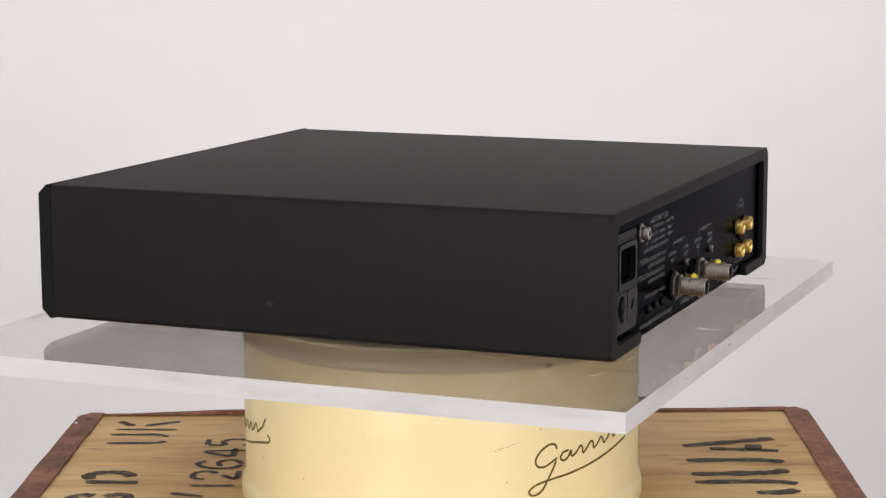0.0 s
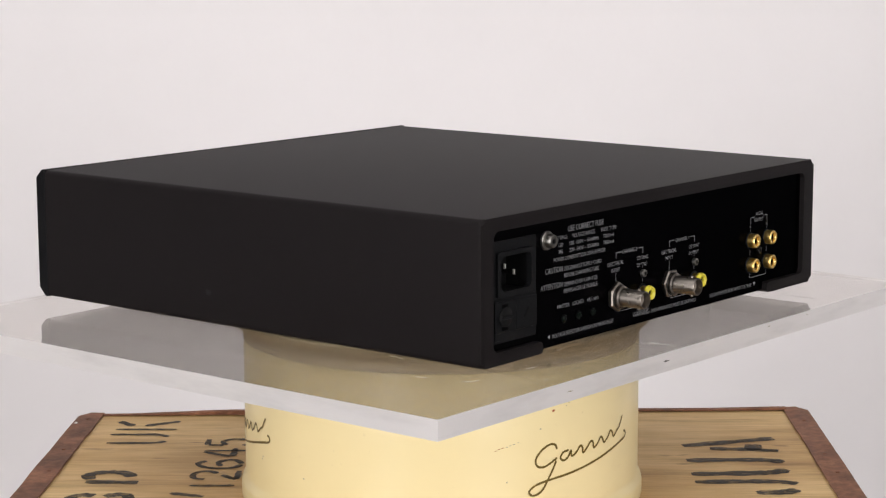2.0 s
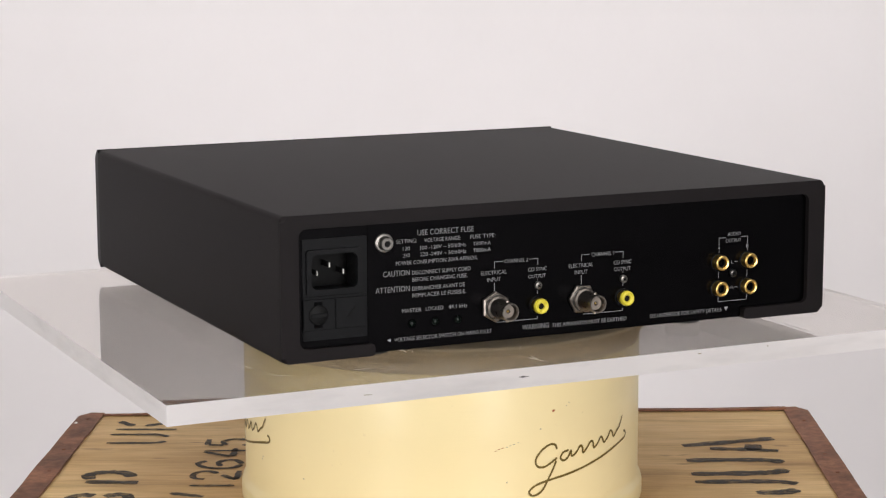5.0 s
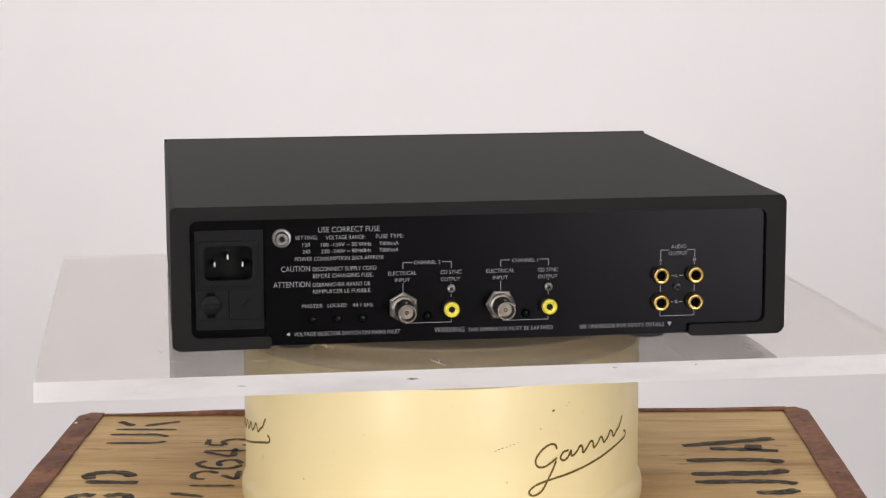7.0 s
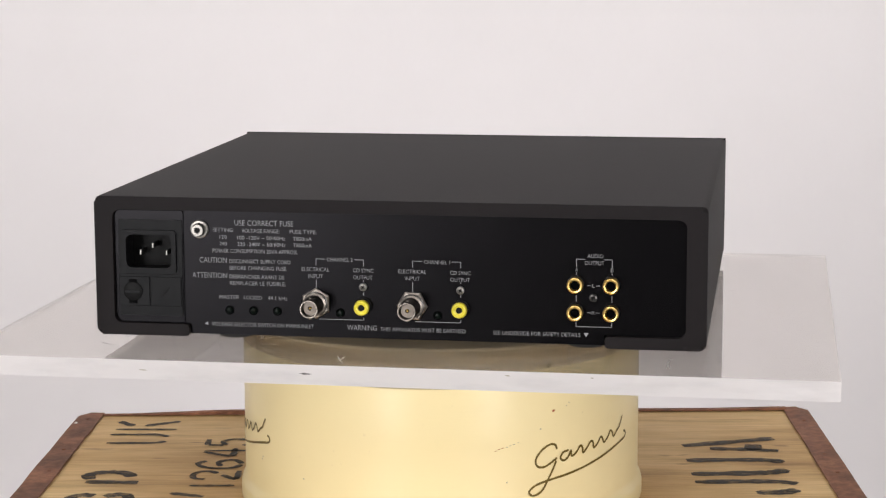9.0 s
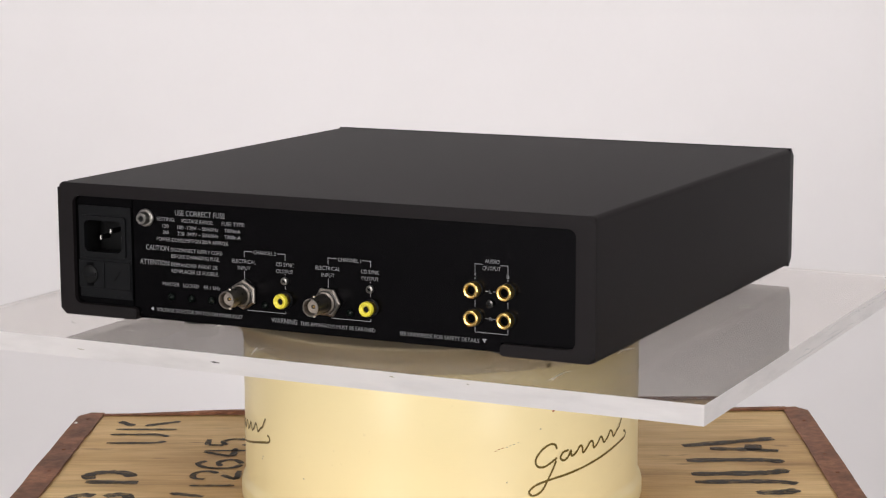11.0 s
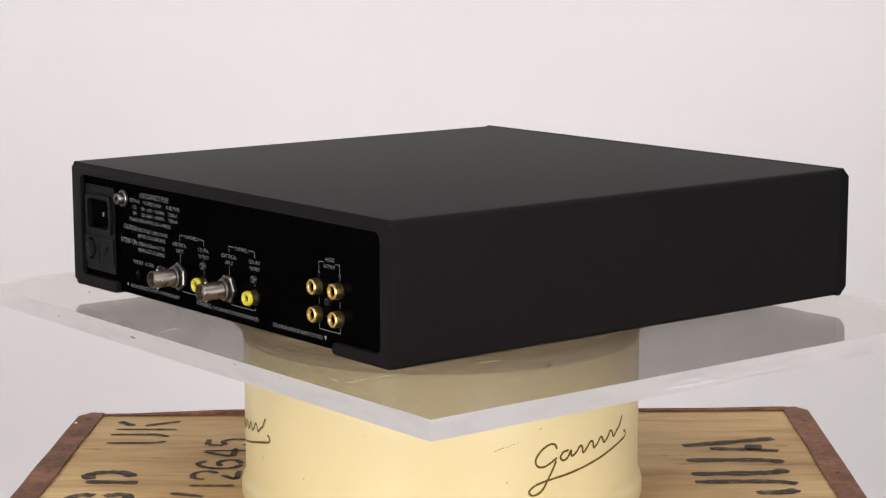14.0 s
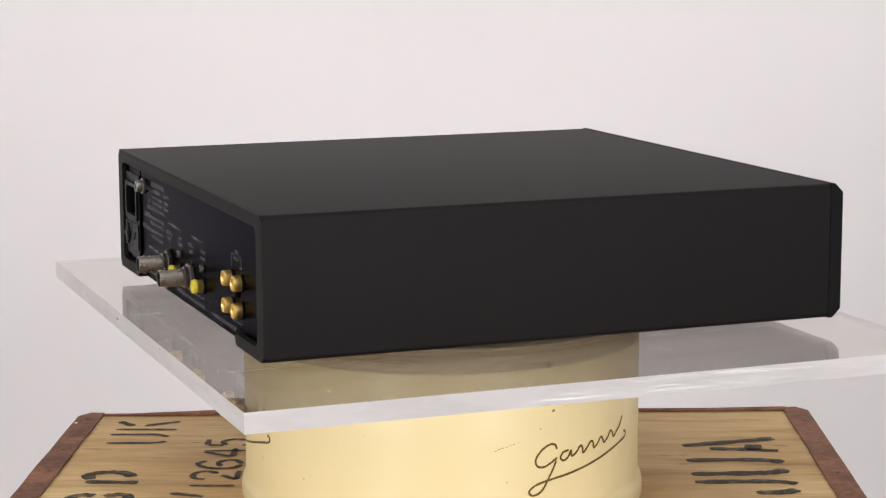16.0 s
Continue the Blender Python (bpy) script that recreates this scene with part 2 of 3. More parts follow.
def stroke(bm, line, width, place, uneven=0.0, pointed=False):
    """A painted stroke along a 2D line; place maps (u, v) to space. Slightly ragged; pointed ones run out to both ends."""
    left, right = [], []
    for i, p in enumerate(line):
        d = (line[min(i + 1, len(line) - 1)] - line[max(i - 1, 0)]).normalized()
        w = width / 2 * (1 + uneven * random.uniform(-1, 1))
        if i in (0, len(line) - 1):
            w *= 0.7
        if pointed:
            w *= 0.08 + math.sin(math.pi * i / (len(line) - 1))
        s = Vector((-d.y, d.x)) * w
        left.append(bm.verts.new(place(p + s)))
        right.append(bm.verts.new(place(p - s)))
    for i in range(len(line) - 1):
        bm.faces.new((left[i], left[i + 1], right[i + 1], right[i]))


# ---- the room ----
def slab_wall(name, x0, y0, z0, x1, y1, z1, material, label, category):
    return tagged(part(name, box(x0, y0, z0, x1, y1, z1), material), label, category, kind="structure")


BACK, FRONT, SIDEX = 1.25, -3.6, 2.9
# unseen floor, made pale to bounce light onto the lower wall
slab_wall("floor", -SIDEX - 0.1, FRONT - 0.1, FLOOR - 0.1, SIDEX + 0.1, BACK + 0.1, FLOOR, BOUNCE_FLOOR, "unseen pale grey floor under the crate, bouncing light upward", "floor")
slab_wall("wall_north", -SIDEX - 0.1, BACK, FLOOR, SIDEX + 0.1, BACK + 0.1, CEIL, WALL, "plain matt white wall behind the crate", "wall")
WIN_X, WIN_W, WIN_Z0, WIN_Z1 = 1.95, 1.2, -0.66, 1.5


def window_wall():
    """The wall behind the camera, with two window openings through it."""
    bm = bmesh.new()
    a, b = FRONT - 0.1, FRONT
    for x0, z0, x1, z1 in ((-SIDEX - 0.1, FLOOR, SIDEX + 0.1, WIN_Z0), (-SIDEX - 0.1, WIN_Z1, SIDEX + 0.1, CEIL), (-SIDEX - 0.1, WIN_Z0, -WIN_X - WIN_W / 2, WIN_Z1),
                           (-WIN_X + WIN_W / 2, WIN_Z0, WIN_X - WIN_W / 2, WIN_Z1), (WIN_X + WIN_W / 2, WIN_Z0, SIDEX + 0.1, WIN_Z1)):
        box(x0, a, z0, x1, b, z1, 0.0, bm)
    tagged(part("wall_south", bm, WALL), "plain matt white wall with two windows", "wall", kind="structure")
    for k, x in ((1, -WIN_X), (2, WIN_X)):
        win = new("window_%d" % k)
        win.location = (x, FRONT - 0.05, WIN_Z0)
        h, w, r = WIN_Z1 - WIN_Z0, WIN_W / 2, 0.045
        part("window_frame", ring([(-w, 0), (w, 0), (w, h), (-w, h)], [(-w + r, r), (w - r, r), (w - r, h - r), (-w + r, h - r)], -0.03, 0.03), FRAME, win)
        part("mullion", box(-0.018, -0.025, r, 0.018, 0.025, h - r), FRAME, win)
        part("window_sill", box(-w, 0.03, -0.0, w, 0.075, 0.025), FRAME, win)
        tagged(win, "tall white-framed window reaching almost to the floor", "window", kind="structure")
        lamp = bpy.data.lights.new("window_daylight", "AREA")
        lamp.shape, lamp.size, lamp.size_y, lamp.energy, lamp.color = "RECTANGLE", WIN_W - 0.1, h - 0.1, WINDOW_POWER[k - 1], (1.0, 0.972, 0.975)
        ob = new("window_daylight", lamp)
        ob.matrix_basis = look((x, FRONT - 0.005, WIN_Z0 + h / 2), (x, 0, WIN_Z0 + h / 2))


window_wall()
# added side walls out of view, toned to shape the side light
slab_wall("wall_west", -SIDEX - 0.1, FRONT, FLOOR, -SIDEX, BACK, CEIL, PALE, "unseen matt grey side wall, toned to set the fill light", "wall")
slab_wall("wall_east", SIDEX, FRONT, FLOOR, SIDEX + 0.1, BACK, CEIL, SIDE, "unseen matt grey side wall, toned to set the fill light", "wall")
slab_wall("ceiling", -SIDEX - 0.1, FRONT - 0.1, CEIL, SIDEX + 0.1, BACK + 0.1, CEIL + 0.1, CEILING, "plain white painted ceiling", "ceiling")


def top_fill_panel(x, y, w, d):
    """An added, unseen lit panel in a white frame, screwed to the ceiling."""
    light = new("top_fill_panel")
    light.location = (x, y, CEIL)
    rim = 0.03
    o = [(-w / 2, -d / 2), (w / 2, -d / 2), (w / 2, d / 2), (-w / 2, d / 2)]
    i = [(-w / 2 + rim, -d / 2 + rim), (w / 2 - rim, -d / 2 + rim), (w / 2 - rim, d / 2 - rim), (-w / 2 + rim, d / 2 - rim)]
    bm = ring(o, i, 0.0, 0.045)
    for v in bm.verts:
        v.co = Vector((v.co.x, v.co.z, -v.co.y))
    part("frame", bm, FRAME, light)
    part("diffuser", box(-w / 2 + rim, -d / 2 + rim, -0.035, w / 2 - rim, d / 2 - rim, -0.004), DIFFUSER, light, "lit white diffuser")
    return tagged(light, "unseen lit white panel added under the ceiling for soft top light", "ceiling light", group="ceiling lights")


# no lamp is known here: four panels added for soft top light
for lx, ly in ((-0.85, -2.4), (0.85, -2.4), (-0.85, -0.95), (0.85, -0.95)):
    top_fill_panel(lx, ly, 1.2, 0.6)


# ---- tea chest ----
TOP = -0.114
CRATE = pose(-0.0020, -0.0045, FLOOR, 0, 0, -1.25)
UNCRATE = CRATE.inverted()


def tea_chest():
    chest = new("tea_chest")
    chest.matrix_basis = CRATE
    w, d, h = 0.2500, 0.1975, TOP - FLOOR

    def skew(bm):
        """The chest is out of square: its far side runs askew, its flanks spread."""
        for v in bm.verts:
            v.co.y += (0.042 * v.co.x - 0.0015) * max(0.0, v.co.y) / d
            v.co.x *= 1 + (0.0002 + 0.0062 * (0.19 - v.co.y)) / w
        return bm

    part("top_panel", skew(box(-w, -d, h - 0.006, w, d, h, 0.0008)), PLY, chest, "bare weathered plywood with dark stencilled marks")
    for name, b in (("side_panel", (-w, -d, 0.0, w, -d + 0.006, h - 0.0065)), ("side_panel", (-w, d - 0.006, 0.0, w, d, h - 0.0065)),
                    ("side_panel", (-w, -d + 0.0062, 0.0, -w + 0.006, d - 0.0062, h - 0.0065)),
                    ("side_panel", (w - 0.006, -d + 0.0062, 0.0, w, d - 0.0062, h - 0.0065))):
        part(name, skew(box(*b)), PLYSIDE, chest)
    part("bottom_panel", skew(box(-w + 0.0065, -d + 0.0065, 0.001, w - 0.0065, d - 0.0065, 0.007)), PLYSIDE, chest)

    def strip(length, along_x, side, seed, width=0.0155):
        """An L-section of thin tin folded over one top edge, a little dented."""
        bm = bmesh.new()
        n = 48
        rows = []
        for i in range(n + 1):
            s = -length / 2 + length * i / n
            wob = 0.0011 * noise.noise((s * 14, seed, 0)) + (0.0005 if along_x else 0.0010) * noise.noise((s * 75, seed, 4))
            lift = (0.0004 if along_x else 0.0012) + 0.0010 * abs(noise.noise((s * 11, seed, 9)))
            if along_x and side > 0:
                lift += 0.0002 + 0.0014 * max(0.0, s / 0.25)
                lift += 0.0024 * math.exp(-((s + 0.14) / 0.06) ** 2)
            run = (width + wob, 0.0007), (width + wob, lift), (0.0035, lift + 0.0003), (0.0, lift), (-0.0016, lift - 0.002), (-0.0016, -0.022 + wob * 2), (-0.0004, -0.022 + wob * 2), (0.0, 0.0003)
            row = []
            cut = 0.007 * max(0.0, 1 - (length / 2 - abs(s)) / 0.010) ** 2 if not along_x else 0.0
            for inn, z in run:
                inn = max(inn, cut) if inn < 0.01 else inn
                if along_x:
                    row.append(bm.verts.new((s, side * (d - inn), h + z)))
                else:
                    row.append(bm.verts.new((side * (w - inn), s, h + z)))
            rows.append(row)
        for a, b in zip(rows, rows[1:]):
            for k in range(len(a)):
                j = (k + 1) % len(a)
                bm.faces.new((a[k], a[j], b[j], b[k]))
        bm.faces.new(rows[0])
        bm.faces.new(rows[-1][::-1])
        return part("metal_strip", skew(bm), RUST, chest, "rust-brown tin edge strip", smooth=True)

    strips = [strip(2 * w - 0.030, True, 1, 1, 0.0052), strip(2 * w - 0.030, True, -1, 2, 0.0135)]
    strips += [strip(2 * d + 0.003, False, -1, 3, 0.0165), strip(2 * d + 0.003, False, 1, 4, 0.0165)]
    for st, k, axis in ((strips[2], -1, 0), (strips[3], 1, 0)):
        for i in range(6):
            y = -0.17 + 0.064 * i + random.uniform(-0.02, 0.02)
            x = k * (w - 0.0085 + random.uniform(-0.002, 0.002))
            part("nail", lathe([(0.0014, 0.0), (0.0012, 0.0004), (0.0007, 0.0006)], (x, y, h + 0.0020), "z", 10), RUST, st)

    part("nail", lathe([(0.0013, 0.0), (0.0011, 0.0005), (0.0006, 0.0008)], (-w + 0.0028, 0.154, h + 0.0022), "z", 10), PINMETAL, strips[2], "bright nail head")

    def mark(points, width=0.0052, n=5):
        """One brushed stencil stroke on the lid, given in millimetres."""
        bm = bmesh.new()
        line = [Vector((p.x / 1000, p.y / 1000)) for p in smooth_line([Vector(q) for q in points], n)] if len(points) > 2 else [
            Vector(points[0]).lerp(Vector(points[1]), k / 9) / 1000 for k in range(10)]
        stroke(bm, line, width, lambda p: UNCRATE @ Vector((p.x, p.y, TOP + 0.00035)), 0.2)
        part("stencil_stroke", bm, INK, chest)

    # stencilled "UK"
    mark([(-218, 108.5), (-200, 108.5), (-187, 108.8), (-180, 112.5)], 0.0046)
    mark([(-219, 131), (-200, 131), (-188, 130.5), (-180, 125)], 0.0046)
    mark([(-217.5, 145), (-177, 144.2)], 0.0042)
    mark([(-218, 166.5), (-207, 154.5)], 0.006)
    mark([(-199, 154.5), (-177, 166.3)], 0.005)
    # "BP"
    mark([(-216, 14.7), (-184, 13)], 0.0070)
    mark([(-214, 20.5), (-216.5, 29), (-212, 35), (-203, 37), (-194, 34), (-189.5, 26)], 0.0083)
    mark([(-219, -36), (-185, -37)], 0.0070)
    mark([(-218, -31), (-219, -20), (-213, -14), (-206, -16)], 0.0077)
    mark([(-199, -18), (-193, -13.5), (-186, -16), (-184, -30)], 0.0077)
    # numerals "12645" and the dash before them
    mark([(-161.5, -10.9), (-141, -18.5)], 0.0056)
    digits = {
        "1": [[(0.5, 0.0), (0.5, 1.0)]],
        "2": [[(0.0, 0.72), (0.1, 0.95), (0.5, 1.02), (0.9, 0.9), (0.95, 0.66), (0.7, 0.48)], [(0.5, 0.36), (0.1, 0.12), (0.0, 0.0)], [(0.0, 0.0), (1.0, 0.0)]],
        "6": [[(0.9, 0.86), (0.55, 1.02), (0.15, 0.85), (0.0, 0.5), (0.1, 0.15), (0.45, 0.0)], [(0.55, 0.0), (0.95, 0.15), (1.0, 0.38), (0.7, 0.55), (0.25, 0.48)]],
        "4": [[(0.75, 0.0), (0.75, 1.0)], [(0.6, 1.0), (0.0, 0.34)], [(0.0, 0.28), (1.05, 0.28)]],
        "5": [[(0.95, 1.0), (0.15, 1.0)], [(0.1, 0.95), (0.05, 0.6)], [(0.1, 0.55), (0.6, 0.64), (0.98, 0.42), (0.85, 0.1), (0.4, -0.02), (0.0, 0.12)]],
    }
    for ch, y0, wide in (("1", -2, 15), ("2", 20, 19), ("6", 45, 20), ("4", 74, 19), ("5", 101, 17)):
        for line in digits[ch]:
            mark([(-125 - 27 * v, y0 + wide * u) for u, v in line], 0.0040)
    # "JUA"
    mark([(155.4, 96.4), (185, 105), (216.5, 114.6)], 0.0088)
    mark([(171.9, 89), (192, 87), (215, 82.7)], 0.0082)
    mark([(196, 86), (200, 91), (201, 99)], 0.0106)
    mark([(153.7, 59.9), (185, 61), (204, 60), (214, 55)], 0.0085)
    mark([(153, 27.9), (185, 29), (203, 31), (213, 37)], 0.0102)
    mark([(153, 9.9), (185, 10.5), (204, 9.5), (214, 5)], 0.0085)
    mark([(186.6, -14.2), (202, -13.5), (212, -8)], 0.0094)
    return tagged(chest, "old plywood tea chest with rusted tin edges and stencilled letters", "crate")


tea_chest()


# ---- cream drum ----
def drum():
    R = 0.1166
    base = new("drum_pedestal")
    base.location = (0, 0, TOP)
    up = -TOP
    prof = [(0.0, -0.0269), (0.1155, -0.0269), (0.1164, -0.0271), (R, -0.0277), (R, -0.060), (R, -0.098), (0.1170, -0.1008), (0.1184, -0.1028), (0.1191, -0.1055),
            (0.1191, -0.1120), (0.1185, -0.1138), (0.0, -0.1138)]
    prof = [(max(r, 0.0008), z + up) for r, z in prof]
    part("body", lathe(prof, (0, 0, 0), "z", 128), CREAM, base, smooth=True)

    def on_drum(p, lift=0.00025):
        a = radians(p.x)
        return Vector(((R + lift) * math.sin(a), -(R + lift) * math.cos(a), p.y / 1000 + up))

    def flourish(turn):
        """The pen-drawn trade mark, as a plain flourish: a loop, a run of waves, an underline."""
        bm = bmesh.new()
        k = R * 1000 * math.pi / 180
        lines = [
            [(62.4, -65.5), (63.5, -66.2), (63.9, -68.0), (62.8, -69.6), (59, -71.2), (48, -76.0), (38, -79.6), (31, -81.4), (26.5, -83.2), (24.2, -86.2), (24.6, -88.6), (26.2, -89.0), (28.2, -86.6), (30, -81), (31.6, -75.5), (32.6, -71.2)],
            [(32.8, -64.8), (32.2, -62.2), (30.4, -61.6), (27.8, -64.4), (26.1, -69.0), (26.6, -72.8), (28.6, -73.8), (31.0, -71.8), (32.9, -69.6)],
            [(36.8, -66.6), (35.0, -67.2), (34.0, -70.2), (35.2, -71.9), (36.8, -70.0), (37.6, -67.0), (38.0, -70.2), (39.6, -68.8), (41.0, -65.6), (41.9, -66.4), (42.2, -69.8), (43.8, -67.4), (45.2, -64.6), (46.2, -65.2), (46.6, -68.6), (48.2, -66.8), (49.6, -63.6), (50.6, -65.0),
             (51.2, -67.4), (53.0, -65.2), (54.4, -62.0), (55.4, -63.2), (56.2, -66.0), (58.0, -63.6), (59.4, -62.0), (60.3, -59.6), (61.6, -56.2)],
        ]
        for line in lines:
            pts = smooth_line([(a * k, z) for a, z in line], 5)
            ribbon(bm, pts, 1.25, k, turn)
        return part("flourish", bm, SCRIPT, base, "olive-brown pen-drawn transfer mark")

    def ribbon(bm, pts, width, k, turn):
        stroke(bm, pts, width, lambda p: on_drum(Vector((p.x / k + turn, p.y))), 0.08)

    flourish(0.0)
    flourish(-120.2)

    def blot(a, z, ra, rz, material, seed, lift=0.0003):
        bm = bmesh.new()
        rng = random.Random(seed)
        vs = []
        for i in range(11):
            f = 2 * math.pi * i / 11
            q = rng.uniform(0.6, 1.1)
            vs.append(bm.verts.new(on_drum(Vector((a + ra * q * math.cos(f), z + rz * q * math.sin(f))), lift)))
        bm.faces.new(vs)
        part("paint_chip", bm, material, base)

    blot(31.6, -42.8, 0.5, 0.9, CHIP, 1)
    blot(36.8, -39.5, 0.22, 0.4, GREYMARK, 2)
    blot(35.9, -41.0, 0.2, 0.4, GREYMARK, 3)
    blot(29.9, -25.0, 0.8, 1.6, SCRIPT, 4, 0.0009)
    for i, (a, z) in enumerate(((14.5, -61.9), (15.4, -61.2), (16.3, -60.6), (17.6, -60.2), (18.6, -59.6), (19.6, -59.0), (20.9, -58.3))):
        blot(a, z, 0.42, 0.28, CHIP if i < 3 else GREYMARK, 10 + i)
    for i, (a, z) in enumerate(((-60.5, -79), (-61, -80.5), (17.6, -80), (-41, -84), (27.5, -52))):
        blot(a, z, 0.3, 0.5, GREYMARK, 30 + i)
    return tagged(base, "round cream enamelled drum with brown flourish marks, on the chest", "pedestal")


drum()


def turntable_plate():
    """The shallow dished plate between drum and slab."""
    prof = [(0.0008, -0.0106), (0.1235, -0.0106), (0.1254, -0.0113), (0.1258, -0.0124), (0.1250, -0.0140), (0.1228, -0.0160), (0.1205, -0.0180),
            (0.1187, -0.0200), (0.1175, -0.0222), (0.1169, -0.0245), (0.1167, -0.0268), (0.0008, -0.0268)]
    plate = part("turntable_plate", lathe(prof, (0, 0, 0), "z", 96), PLATTER, smooth=True)
    return tagged(plate, "shallow streaked beige round turntable plate on the cream drum", "turntable")


turntable_plate()


# ---- acrylic slab ----
SX, SY0, SY1, ST = 0.2275, -0.1848, 0.1992, 0.0103


def acrylic_slab():
    bm = box(-SX, SY0, -ST, SX, SY1, 0.0)
    bm.normal_update()
    for f in bm.faces:
        f.material_index = 0 if abs(f.normal.z) > 0.5 else 1
    slab = part("acrylic_slab", bm, (ACRYLIC, CUT))
    slab.visible_shadow = False
    rng = random.Random(7)

    def scratch(points, width):
        """A worn scratch on the upper face, given in millimetres."""
        bm = bmesh.new()
        line = [p / 1000 for p in (smooth_line(points, 5) if len(points) > 2 else [Vector(points[0]).lerp(Vector(points[1]), k / 6) for k in range(7)])]
        stroke(bm, line, width, lambda p: Vector((p.x, p.y, 0.00012)), 0.5, True)
        part("scratch", bm, SCRATCH, slab)

    for points in (((-80, -113), (-78, -121), (-79, -126)), ((-81, -114), (-78, -122), (-72.7, -120)), ((-29, -160), (-25.6, -169.5), (-22, -179)), ((-24, -161), (-25, -174)),
                   ((141, -171), (141.7, -161), (142.5, -146), (151, -143.6)), ((147, -90), (150.5, -79)), ((-137, -77), (-136.5, -82), (-138.7, -89)),
                   ((-161.5, -143), (-158, -147.6), (-151, -150)), ((-166, -119), (-164, -128)), ((149.7, -98), (149.2, -84), (159, -73)), ((162.6, 56), (173, 58)),
                   ((-119.5, -152), (-110.5, -153)), ((141, -153), (143.5, -170))):
        scratch(points, 0.00045)
    # hair scratches
    for i in range(26):
        x, y = rng.uniform(-0.2, 0.2), rng.uniform(-0.178, -0.12)
        if i % 3 == 0:
            x, y = rng.choice((-1, 1)) * rng.uniform(0.165, 0.215), rng.uniform(-0.17, 0.17)
        a, ln = rng.uniform(-0.5, 0.5) + (1.57 if i % 4 == 0 else 0), rng.uniform(3, 16)
        scratch(((x * 1000, y * 1000), (x * 1000 + math.cos(a) * ln, y * 1000 + math.sin(a) * ln)), rng.uniform(0.00012, 0.00024))
    for x, z, w in ((-0.0435, -0.0045, 0.0065), (0.105, -0.002, 0.0015), (0.062, -0.0022, 0.003), (-0.128, -0.0052, 0.005)):
        bm = bmesh.new()
        line = [Vector((x + w * k / 5, z - 0.00004 * k)) for k in range(6)]
        stroke(bm, line, 0.0009 if w > 0.006 else 0.0005, lambda p: Vector((p.x, SY0 - 0.00012, p.y)), 0.25, True)
        part("scuff", bm, SCUFF if w > 0.006 else GREYMARK, slab)
    # painted glints: bright strokes for light swirling inside the cut edge
    rng = random.Random(23)
    for i in range(18):
        bm = bmesh.new()
        y0, z0, ln, bow = rng.uniform(-0.03, 0.16), rng.uniform(-ST + 0.002, -0.0012), rng.uniform(0.014, 0.06), rng.uniform(-0.0007, 0.0007)
        rise = rng.uniform(-0.003, 0.001)
        line = [Vector((y0 + ln * (k / 12 - 0.5), min(-0.0004, max(-ST + 0.0004, z0 + rise * (k / 12 - 0.5) + bow * math.sin(k * 0.6 + i))))) for k in range(13)]
        stroke(bm, line, rng.uniform(0.0002, 0.0007), lambda p: Vector((SX + 0.00012, p.x, p.y)), 0.4, True)
        part("painted_glint", bm, GLINT, slab)
    return tagged(slab, "thick clear acrylic slab with whitened cut edges, above the drum", "slab")


SLAB = acrylic_slab()

# ---- hi-fi unit ----
OX, OY, Z0 = -0.1591, -0.1559, 0.0068
CW, CD, CH = 0.320, 0.3285, 0.0738
REC = 0.003


def U(mm):
    return OX + mm / 1000


def V(mm):
    return Z0 + mm / 1000


